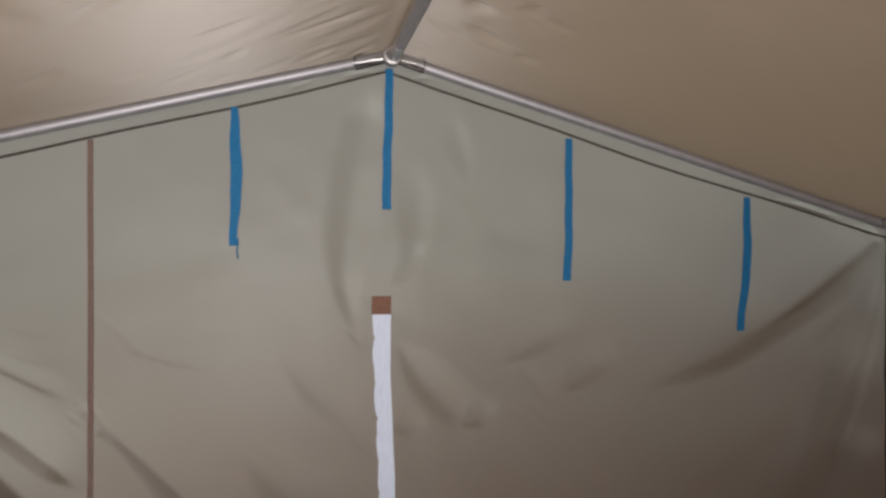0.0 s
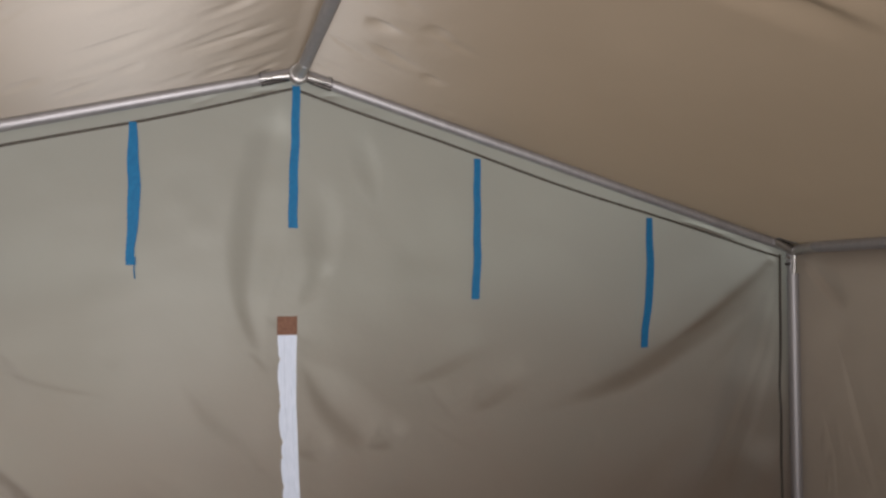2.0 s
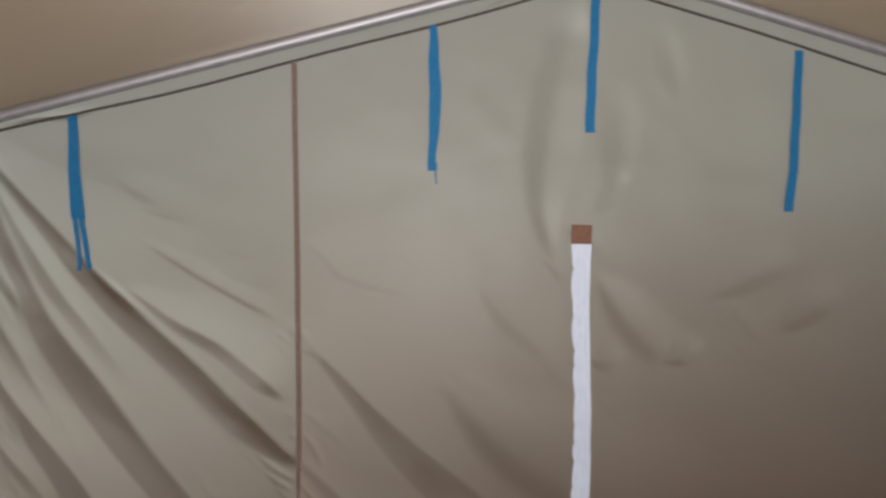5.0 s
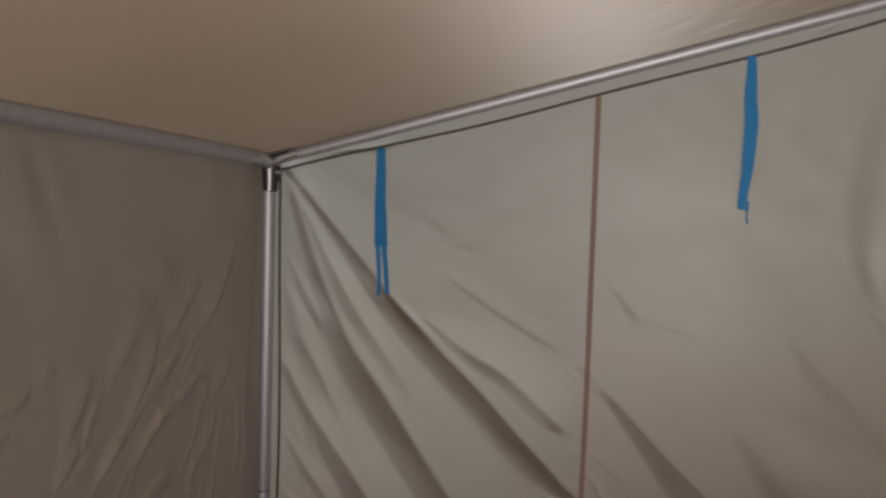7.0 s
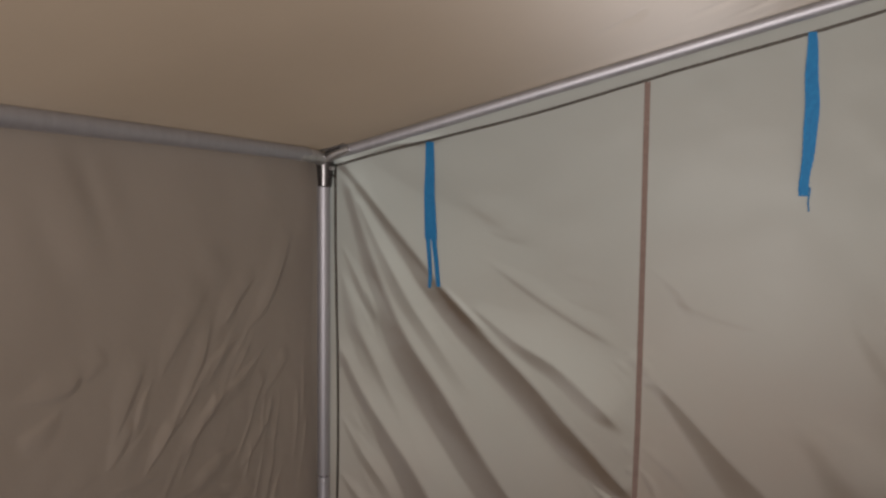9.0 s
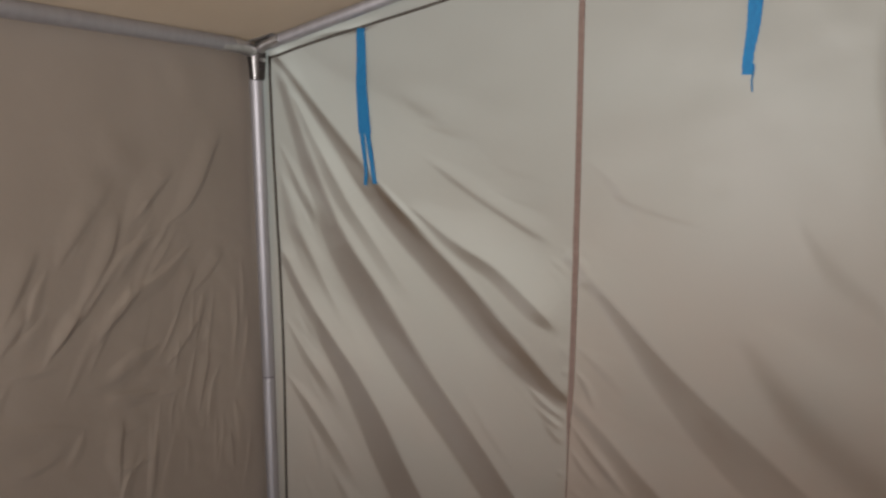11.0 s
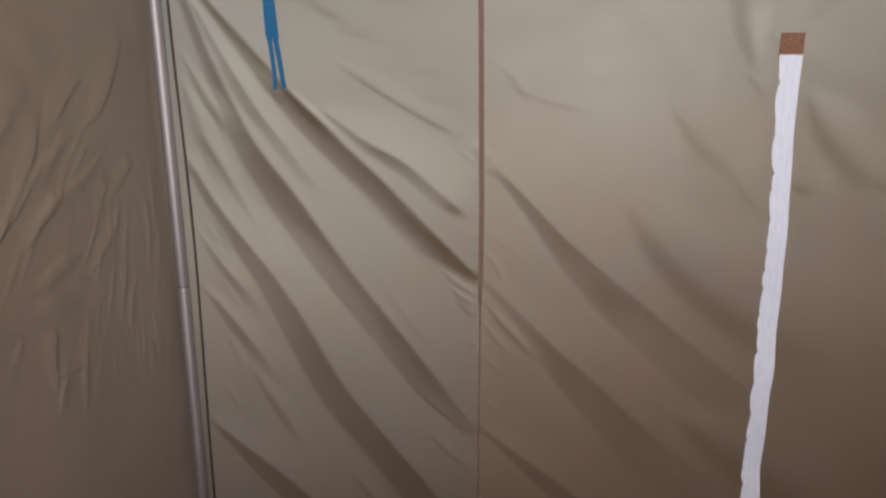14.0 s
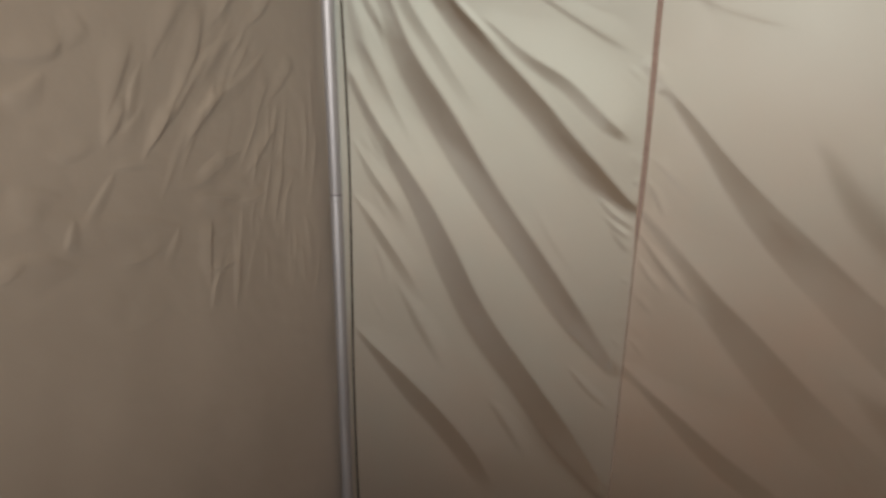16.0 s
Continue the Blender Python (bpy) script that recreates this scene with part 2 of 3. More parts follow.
fold([(-1.48, 1.62), (-1.42, 1.44), (-1.34, 1.28)], 0.035, 0.009, 0.06, 0.2, 0.5)
fold([(-0.69, 1.66), (-0.62, 1.61), (-0.57, 1.545), (-0.53, 1.50)], 0.014, 0.0022, 0.06, 0.05, 0.6, 0.8)
fold([(-0.725, 1.450), (-0.613, 1.357), (-0.479, 1.212), (-0.387, 1.133), (-0.204, 0.988), (-0.02, 0.855), (0.20, 0.72)], 0.070, 0.0180, 0.24, 0.02, 0.55, 0.8)
fold([(-0.69, 1.24), (-0.615, 1.187), (-0.55, 1.12)], 0.016, 0.0032, 0.05, 0.1, 0.6)
fold([(-0.705, 1.125), (-0.604, 1.028), (-0.497, 0.918), (-0.391, 0.832), (-0.25, 0.705), (-0.02, 0.54)], 0.060, 0.0155, 0.16, 0.03, 0.5, 0.9)
fold([(-0.70, 0.70), (-0.56, 0.59), (-0.43, 0.50), (-0.29, 0.42), (-0.1, 0.32)], 0.05, 0.015, 0.14, 0.03, 0.5)
fold([(-0.44, 1.41), (-0.342, 1.322), (-0.24, 1.21), (-0.107, 1.105), (0.10, 0.985), (0.30, 0.88)], 0.085, 0.0135, 0.18, 0.35, 0.4, 0.5)
fold([(-0.25, 0.81), (-0.04, 0.685), (0.25, 0.53)], 0.08, 0.014, 0.15, 0.3, 0.4)
# lesser folds of the near panel
fold([(-1.475, 1.215), (-1.405, 1.109), (-1.337, 1.031), (-1.28, 0.96)], 0.020, 0.0055, 0.05, 0.12, 0.5)
fold([(-1.480, 1.060), (-1.373, 0.936), (-1.304, 0.848), (-1.24, 0.76)], 0.026, 0.0070, 0.06, 0.12, 0.5)
fold([(-1.357, 0.838), (-1.233, 0.654), (-1.161, 0.526)], 0.022, 0.0040, 0.06, 0.3, 0.5)
fold([(-1.075, 0.530), (-0.986, 0.426), (-0.914, 0.316)], 0.020, 0.0045, 0.05, 0.3, 0.5)
fold([(-0.856, 0.671), (-0.774, 0.590), (-0.700, 0.545)], 0.012, 0.0030, 0.03, 0.3, 0.3)
fold([(-1.450, 1.480), (-1.351, 1.325), (-1.269, 1.186)], 0.018, 0.0045, 0.05, 0.14, 0.5)
fold([(-1.478, 1.680), (-1.414, 1.561), (-1.365, 1.463), (-1.33, 1.38)], 0.018, 0.0055, 0.04, 0.10, 0.5)
fold([(-1.153, 1.813), (-1.050, 1.750), (-0.924, 1.689)], 0.030, 0.0024, 0.07, 0.4, 0.5)
fold([(-1.108, 1.670), (-0.949, 1.572), (-0.838, 1.510), (-0.732, 1.459)], 0.014, 0.0032, 0.05, 0.3, 0.2)
# tight crow's-feet where the main fold meets the seam
fold([(-0.80, 1.13), (-0.75, 1.085), (-0.705, 1.06)], 0.012, 0.0055, 0.02, 0.1, 0.3)
fold([(-0.78, 1.085), (-0.74, 1.05), (-0.705, 1.03)], 0.010, 0.0045, 0.018, 0.1, 0.3)
fold([(-0.76, 1.05), (-0.73, 1.02), (-0.705, 0.995)], 0.010, 0.0040, 0.018, 0.1, 0.3)
fold([(-0.695, 1.19), (-0.66, 1.15), (-0.63, 1.09)], 0.010, 0.0040, 0.02, 0.05, 0.4)
fold([(-0.695, 1.06), (-0.64, 0.99), (-0.57, 0.92), (-0.50, 0.86)], 0.014, 0.0055, 0.03, 0.05, 0.5)
fold([(-0.695, 1.00), (-0.66, 0.95), (-0.61, 0.90)], 0.011, 0.0040, 0.02, 0.05, 0.5)
# below the peak
fold([(-0.06, 1.58), (-0.105, 1.72), (-0.10, 1.88), (-0.075, 2.05), (-0.03, 2.26)], 0.085, 0.0085, 0.075, 0.25, 0.15)
fold([(0.04, 1.74), (0.085, 1.86), (0.07, 2.06)], 0.053, 0.0036, 0.065, 0.3, 0.5)
fold([(0.22, 1.98), (0.195, 2.08), (0.165, 2.19)], 0.038, 0.0020, 0.052, 0.3, 0.3)
fold([(0.01, 1.72), (0.05, 1.77), (0.10, 1.84)], 0.030, 0.0028, 0.039, 0.3, 0.4)
fold([(0.02, 1.60), (0.11, 1.47), (0.22, 1.38)], 0.053, 0.0050, 0.091, 0.2, 0.2)
fold([(0.19, 1.37), (0.24, 1.385), (0.30, 1.43)], 0.033, 0.0045, 0.052, 0.2, 0.4)
fold([(0.01, 1.37), (0.06, 1.375), (0.11, 1.40)], 0.038, 0.0035, 0.052, 0.2, 0.4)
fold([(-0.28, 1.58), (-0.16, 1.45), (-0.06, 1.38)], 0.045, 0.0025, 0.104, 0.3, 0.3)
# towards the far corner
fold([(0.62, 1.42), (0.81, 1.50), (0.98, 1.56), (1.15, 1.66), (1.38, 1.82), (1.475, 1.885)], 0.085, 0.0175, 0.19, 0.48, 0.02)
fold([(1.05, 1.58), (1.22, 1.69), (1.36, 1.79), (1.47, 1.875)], 0.024, 0.0050, 0.06, 0.35, 0.05)
fold([(1.20, 1.50), (1.32, 1.64), (1.47, 1.85)], 0.030, 0.0042, 0.07, 0.40, 0.05)
fold([(0.46, 1.44), (0.55, 1.50), (0.64, 1.57)], 0.045, 0.0050, 0.078, 0.3, 0.4)
fold([(0.28, 1.52), (0.40, 1.58), (0.52, 1.65)], 0.045, 0.0045, 0.078, 0.3, 0.4)
fold([(1.00, 0.90), (1.17, 1.13), (1.33, 1.32), (1.47, 1.60)], 0.105, 0.0209, 0.156, 0.3, 0.2)
fold([(1.18, 0.85), (1.32, 1.08), (1.46, 1.32)], 0.090, 0.0152, 0.130, 0.3, 0.2)
fold([(0.75, 1.12), (0.98, 1.26), (1.20, 1.45)], 0.090, 0.0066, 0.156, 0.4, 0.3)
fold([(1.16, 1.15), (1.28, 1.29), (1.375, 1.49), (1.475, 1.82)], 0.030, 0.0085, 0.09, 0.2, 0.1)
fold([(1.29, 1.15), (1.372, 1.316), (1.42, 1.443), (1.485, 1.76)], 0.022, 0.0065, 0.06, 0.2, 0.1)
# stray wrinkles of the hem between the rafter and the piping
fold([(0.05, 2.255), (0.10, 2.275), (0.15, 2.262)], 0.008, 0.0040, 0.016, 0.2, 0.4)
fold([(0.16, 2.235), (0.20, 2.256), (0.24, 2.238)], 0.008, 0.0035, 0.015, 0.2, 0.4)
fold([(-0.26, 2.215), (-0.22, 2.235), (-0.17, 2.258)], 0.007, 0.0030, 0.015, 0.2, 0.4)
fold([(-0.13, 2.252), (-0.09, 2.268), (-0.03, 2.282)], 0.007, 0.0030, 0.015, 0.2, 0.4)
fold([(-1.42, 1.905), (-1.34, 1.935), (-1.22, 1.945), (-1.16, 1.965)], 0.010, 0.0045, 0.018, 0.15, 0.3)
fold([(-1.36, 1.925), (-1.28, 1.955), (-1.20, 1.972)], 0.008, 0.0035, 0.016, 0.2, 0.4)
fold([(1.10, 1.985), (1.22, 1.965), (1.36, 1.925)], 0.010, 0.0045, 0.018, 0.2, 0.3)


def gable_height(X, Z):
    """How far the gable cloth stands inwards from its flat."""
    h = np.zeros(X.shape)
    for line, wide, deep, *shape in FOLDS:
        h = h + crease(X, Z, line, wide, deep, *shape)
    # short pulls on both sides of the sewn seam
    rng = np.random.default_rng(61)
    for i in range(22):
        z = rng.uniform(0.35, 1.5)
        side = rng.choice((-1, 1))
        size = rng.uniform(0.03, 0.11)
        x = -0.70 - size * 0.75 if side < 0 else -0.70
        line = [(x, z), (x + size * 0.4, z - size * 0.3), (x + size * 0.75, z - size * rng.uniform(0.55, 0.85))]
        h = h + crease(X, Z, line, rng.uniform(0.005, 0.011), rng.uniform(0.0006, 0.0022), rng.uniform(0.012, 0.03), 0.1 if side > 0 else 0.5, 0.5)
    # faint long pulls that fan out of the near corner
    for i in range(16):
        angle = rng.uniform(0.12, 1.25)
        far = rng.uniform(0.15, 0.9)
        size = rng.uniform(0.12, 0.40)
        lean = angle + rng.uniform(-0.06, 0.06)
        x, z = -1.47 + far * math.sin(angle), 1.87 - far * math.cos(angle)
        line = [(x, z), (x + 0.5 * size * math.sin(lean), z - 0.5 * size * math.cos(lean)), (x + size * math.sin(lean + 0.08), z - size * math.cos(lean + 0.08))]
        if x + size < -0.3:
            h = h + crease(X, Z, line, rng.uniform(0.008, 0.020), rng.uniform(0.0008, 0.0028) * (1.15 - 0.75 * far), rng.uniform(0.02, 0.06), 0.4, 0.45)
    # crinkles in the hem beside the near upright
    for i in range(14):
        x, z = rng.uniform(-1.46, -1.40), rng.uniform(0.7, 1.74)
        size = rng.uniform(0.06, 0.20)
        line = [(x, z), (x + size * 0.22, z - size * 0.5), (x + size * rng.uniform(0.35, 0.7), z - size)]
        h = h + crease(X, Z, line, rng.uniform(0.006, 0.013), rng.uniform(0.0006, 0.0018), rng.uniform(0.012, 0.03), 0.3, 0.45)
    # crinkles of the slack cloth elsewhere
    for i in range(40):
        x, z = rng.uniform(-0.5, 1.4), rng.uniform(0.5, 1.75)
        size, lean = rng.uniform(0.06, 0.22), (rng.uniform(0.5, 1.1) if x < 0.4 else rng.uniform(-1.1, -0.4))
        dx, dz = size * math.sin(lean), -size * math.cos(lean)
        ends = [(x, z), (x + 0.5 * dx, z + 0.5 * dz + rng.uniform(-0.01, 0.01)), (x + dx, z + dz)]
        h = h + crease(X, Z, ends if dx > 0 else ends[::-1], rng.uniform(0.012, 0.03), rng.uniform(0.0004, 0.0013), rng.uniform(0.02, 0.06), 0.4, 0.4)
    # puckers along the sewn seam
    near = np.exp(-np.abs(X + 0.70) / 0.035) * smooth01((1.5 - Z) / 0.3)
    h = h + 0.0017 * near * value_noise(X * 0.6 - Z * 0.7, X * 0.4 + Z, 27, 5)
    h = h + 0.0006 * value_noise(X, Z, 17, 8)
    calm = smooth01((SIDE - 0.03 - np.abs(X)) / 0.35) * smooth01((PEAK - 0.02 - SLOPE * np.abs(X) - Z) / 0.4)
    h = h + calm * (0.009 * value_noise(X, Z, 2.2, 3) + 0.0022 * value_noise(X + Z, Z - X, 5.0, 4))
    hem = smooth01((SIDE - 0.03 - np.abs(X)) / 0.014) * smooth01((PEAK - 0.004 - SLOPE * np.abs(X) - Z) / 0.014) * smooth01(Z / 0.1)
    return h * hem


LOOK_X, LOOK_Z = np.linspace(-SIDE, SIDE, 613), np.linspace(0, 2.4, 481)
LOOK_H = gable_height(*np.meshgrid(LOOK_X, LOOK_Z))


def gable_at(x, z):
    """Height of the gable cloth at one place."""
    fx = (x + SIDE) / (2 * SIDE) * 612
    fz = min(max(z, 0), 2.399) / 2.4 * 480
    i, j = int(min(max(fx, 0), 611)), int(fz)
    a, b = fx - i, fz - j
    row0 = LOOK_H[j, i] * (1 - a) + LOOK_H[j, i + 1] * a
    row1 = LOOK_H[j + 1, i] * (1 - a) + LOOK_H[j + 1, i + 1] * a
    return float(row0 * (1 - b) + row1 * b)


def sheet(name, P, label):
    rows, cols = P.shape[:2]
    return mesh_from(name, P.reshape(-1, 3), grid_faces(rows, cols), label)


# ---- structure: gable, side walls, rear wall, roof, ground ----
cols, rows = 560, 520
u = np.linspace(-SIDE, SIDE, cols)
v = np.linspace(0, 1, rows)
X, V = np.meshgrid(u, v)
Z = V * (PEAK + 0.018 - SLOPE * np.abs(X))
P = np.stack([X, -gable_height(X, Z), Z], -1)
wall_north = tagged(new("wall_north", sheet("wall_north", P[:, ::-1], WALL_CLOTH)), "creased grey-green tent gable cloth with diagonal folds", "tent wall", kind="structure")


PULLS = []


def pull(line, width, height, back=0.04, lit=False):
    """One crease of the near side wall along a line of places (y, z) that runs down from the corner; lit: its steep flank faces the doorway."""
    PULLS.append((line if lit else line[::-1], width, height, back))


# long pulls that hang from the corner
pull([(-0.15, 1.72), (-0.185, 1.657), (-0.235, 1.582), (-0.283, 1.524), (-0.36, 1.49)], 0.022, 0.0075, 0.06)
pull([(-0.30, 1.63), (-0.374, 1.572), (-0.47, 1.49)], 0.018, 0.0065, 0.06)
pull([(-0.36, 1.49), (-0.454, 1.457), (-0.509, 1.415), (-0.55, 1.37)], 0.016, 0.0060, 0.035, True)
pull([(-0.25, 1.455), (-0.35, 1.397), (-0.453, 1.362), (-0.509, 1.334), (-0.55, 1.285)], 0.018, 0.0070, 0.040, True)
pull([(-0.47, 1.55), (-0.501, 1.458), (-0.562, 1.385), (-0.60, 1.345)], 0.016, 0.0060, 0.040)
pull([(-0.53, 1.56), (-0.587, 1.50), (-0.63, 1.44)], 0.016, 0.0045, 0.045)
pull([(-0.47, 1.62), (-0.538, 1.549), (-0.60, 1.448)], 0.020, 0.0025, 0.06)
pull([(-0.66, 1.50), (-0.706, 1.428), (-0.75, 1.355)], 0.018, 0.0050, 0.05)
pull([(-0.64, 1.455), (-0.678, 1.409), (-0.688, 1.371), (-0.71, 1.33)], 0.011, 0.0042, 0.025, True)
pull([(-0.80, 1.52), (-0.83, 1.477), (-0.889, 1.472), (-0.95, 1.478)], 0.020, 0.0065, 0.05)
pull([(-0.75, 1.52), (-0.813, 1.478)], 0.020, 0.0035, 0.05)
pull([(-0.15, 1.42), (-0.218, 1.364), (-0.285, 1.32)], 0.016, 0.0050, 0.04)
pull([(-0.59, 1.355), (-0.65, 1.285)], 0.014, 0.0045, 0.03)
pull([(-0.85, 1.45), (-0.889, 1.424), (-0.94, 1.415)], 0.016, 0.0045, 0.04, True)
# sharp short creases lower down
pull([(-0.50, 1.425), (-0.57, 1.351), (-0.64, 1.295)], 0.013, 0.0050, 0.035)
pull([(-0.57, 1.37), (-0.624, 1.318), (-0.675, 1.262)], 0.012, 0.0062, 0.03)
pull([(-0.42, 1.392), (-0.489, 1.33), (-0.56, 1.28)], 0.015, 0.0050, 0.04)
pull([(-0.37, 1.235), (-0.468, 1.226), (-0.535, 1.198)], 0.020, 0.0060, 0.05, True)
pull([(-0.26, 1.385), (-0.335, 1.285)], 0.014, 0.0040, 0.04)
pull([(-0.25, 1.275), (-0.321, 1.205), (-0.367, 1.172)], 0.014, 0.0062, 0.04)
pull([(-0.22, 1.185), (-0.254, 1.085), (-0.27, 1.02)], 0.012, 0.0050, 0.03)
pull([(-0.18, 1.135), (-0.224, 1.089), (-0.24, 0.97)], 0.011, 0.0045, 0.03, True)
pull([(-0.38, 1.125), (-0.55, 1.165)], 0.016, 0.0060, 0.035, True)
pull([(-0.495, 1.115), (-0.512, 1.036), (-0.515, 0.94)], 0.015, 0.0055, 0.04)
pull([(-0.44, 1.00), (-0.50, 0.963), (-0.52, 0.89)], 0.013, 0.0045, 0.03, True)
pull([(-0.69, 1.39), (-0.732, 1.34), (-0.76, 1.305)], 0.018, 0.0055, 0.04)
pull([(-0.56, 1.095), (-0.642, 1.137), (-0.76, 1.165), (-0.98, 1.23)], 0.024, 0.0050, 0.06, True)
pull([(-0.85, 1.24), (-0.96, 1.272)], 0.020, 0.0045, 0.05, True)
pull([(-0.84, 1.20), (-0.864, 1.14)], 0.012, 0.0040, 0.03, True)
pull([(-0.835, 1.102), (-0.93, 1.147), (-1.02, 1.144)], 0.024, 0.0060, 0.06, True)
pull([(-0.17, 0.955), (-0.155, 0.83)], 0.012, 0.0045, 0.03)
pull([(-0.146, 1.03), (-0.13, 0.88)], 0.012, 0.0035, 0.03, True)


def side_height(Y, Z, seed):
    """Crumpled cloth of a side wall: broad slack, soft dents and faint slanting creases."""
    rng = np.random.default_rng(seed)
    h = 0.010 * value_noise(Y, Z, 1.9, seed) + 0.0025 * value_noise(Y * 1.2, Z * 0.8, 6, seed + 1)
    low = smooth01((1.62 - Z) / 0.25)
    h = h + 0.0007 * low * value_noise(Y * 1.5 + Z, Z - 0.4 * Y, 18, seed + 2)
    for i in range(34):
        angle = rng.uniform(0.15, 0.95)
        far = rng.uniform(0.45, 0.95)
        y, z = -0.02 - far * math.sin(angle), 1.86 - far * math.cos(angle)
        size = rng.uniform(0.08, 0.24)
        lean = angle + rng.uniform(-0.25, 0.12)
        dy, dz = -size * math.sin(lean), -size * math.cos(lean)
        line = [(y, z), (y + 0.5 * dy + rng.uniform(-0.012, 0.012), z + 0.5 * dz), (y + dy, z + dz)]
        h = h - crease(Y, Z, line if i % 2 else line[::-1], rng.uniform(0.007, 0.016), rng.uniform(0.0008, 0.0026), rng.uniform(0.012, 0.04), 0.35, 0.45)
    # soft dents in the taut upper part
    for i in range(12):
        y, z = rng.uniform(-0.95, -0.10), rng.uniform(1.58, 1.84)
        ry, rz = rng.uniform(0.025, 0.07), rng.uniform(0.04, 0.10)
        h = h + rng.uniform(-0.0045, 0.0045) * np.exp(-((Y - y + 0.4 * (Z - z)) / ry) ** 2 - ((Z - z) / rz) ** 2)
    # short upright creases beside the pole
    for i in range(10):
        y, z = rng.uniform(-0.45, -0.06), rng.uniform(0.9, 1.45)
        size = rng.uniform(0.08, 0.26)
        line = [(y, z), (y + rng.uniform(-0.015, 0.01), z - 0.5 * size), (y - rng.uniform(-0.01, 0.05), z - size)]
        h = h - crease(Y, Z, line, rng.uniform(0.006, 0.014), rng.uniform(0.0008, 0.0022), rng.uniform(0.012, 0.03), 0.35, 0.45)
    # faint creases that lie across, at mid height
    for i in range(14):
        y, z = rng.uniform(-1.25, -0.40), rng.uniform(0.95, 1.34)
        size = rng.uniform(0.08, 0.22)
        line = [(y, z), (y + size * 0.5, z + rng.uniform(-0.025, 0.005)), (y + size, z + rng.uniform(-0.03, 0.02))]
        h = h - crease(Y, Z, line, rng.uniform(0.008, 0.02), rng.uniform(0.001, 0.003), rng.uniform(0.02, 0.06), 0.35, 0.35)
    return h


def side_edge(Y, Z):
    """Side cloth lies flat at the corner, the eave and the ground."""
    return smooth01(-Y / 0.05) * smooth01((EAVE - Z) / 0.06) * smooth01(Z / 0.1)


y = np.r_[np.linspace(0, -1.3, 400), np.linspace(-1.32, REAR, 40)]
z = np.linspace(0, EAVE + 0.012, 500)
Y, Z = np.meshgrid(y, z)
H = side_height(Y, Z, 21)
for line, wide, deep, back in PULLS:
    H = H - crease(Y, Z, line, wide, 0.70 * deep, back, 0.16, 0.3)
H = H * side_edge(Y, Z)
tagged(new("wall_west", sheet("wall_west", np.stack([-SIDE + H, Y, Z * (1 + rise(Y) / EAVE)], -1)[:, ::-1], SIDE_CLOTH)), "crumpled grey-brown tent side wall cloth", "tent wall", kind="structure")
y = np.r_[np.linspace(0, -0.7, 220), np.linspace(-0.72, REAR, 40)]
Y, Z = np.meshgrid(y, np.linspace(0, EAVE + 0.012, 300))
H = side_height(Y, Z, 33)
for line, wide, deep, back in (([(0.02, 1.87), (0.08, 1.86), (0.15, 1.79), (0.235, 1.715)], 0.03, 0.013, 0.06),
                               ([(0.17, 1.64), (0.202, 1.563), (0.245, 1.414), (0.292, 1.28), (0.33, 1.22)], 0.02, 0.0075, 0.05),
                               ([(0.20, 1.37), (0.251, 1.254), (0.27, 1.18)], 0.014, 0.0055, 0.03),
                               ([(0.12, 1.42), (0.14, 1.36), (0.175, 1.26)], 0.014, 0.0045, 0.03)):
    H = H + crease(-Y, Z, line, wide, (1.0 if line[0][1] > 1.8 else 0.5) * deep, back, 0.1, 0.4)
H = H * side_edge(Y, Z)
tagged(new("wall_east", sheet("wall_east", np.stack([SIDE - H, Y, Z], -1), SIDE_CLOTH)), "grey-brown tent side wall cloth", "tent wall", kind="structure")

# rear wall with its open doorway
bm = bmesh.new()
WX0, WX1, WZ0, WZ1 = -0.80, 0.04, 0.12, 2.06


def quad(bm, *pts):
    bm.faces.new([bm.verts.new(p) for p in pts])


top = lambda x: PEAK + 0.018 - SLOPE * abs(x)
for x0, x1, lo, hi in ((-SIDE, WX0, 0, None), (WX0, 0, 0, WZ0), (0, WX1, 0, WZ0), (WX0, 0, WZ1, None), (0, WX1, WZ1, None), (WX1, SIDE, 0, None)):
    quad(bm, (x0, REAR, lo), (x1, REAR, lo), (x1, REAR, hi or top(x1)), (x0, REAR, hi or top(x0)))
bmesh.ops.remove_doubles(bm, verts=bm.verts, dist=0.0005)
bmesh.ops.recalc_face_normals(bm, faces=bm.faces)
me = bpy.data.meshes.new("wall_south")
bm.to_mesh(me)
bm.free()
me.materials.append(WALL_CLOTH)
wall_south = tagged(new("wall_south", me), "plain rear tent wall with an open doorway", "tent wall", kind="structure")
thick = wall_south.modifiers.new("thickness", "SOLIDIFY")
thick.thickness = 0.004


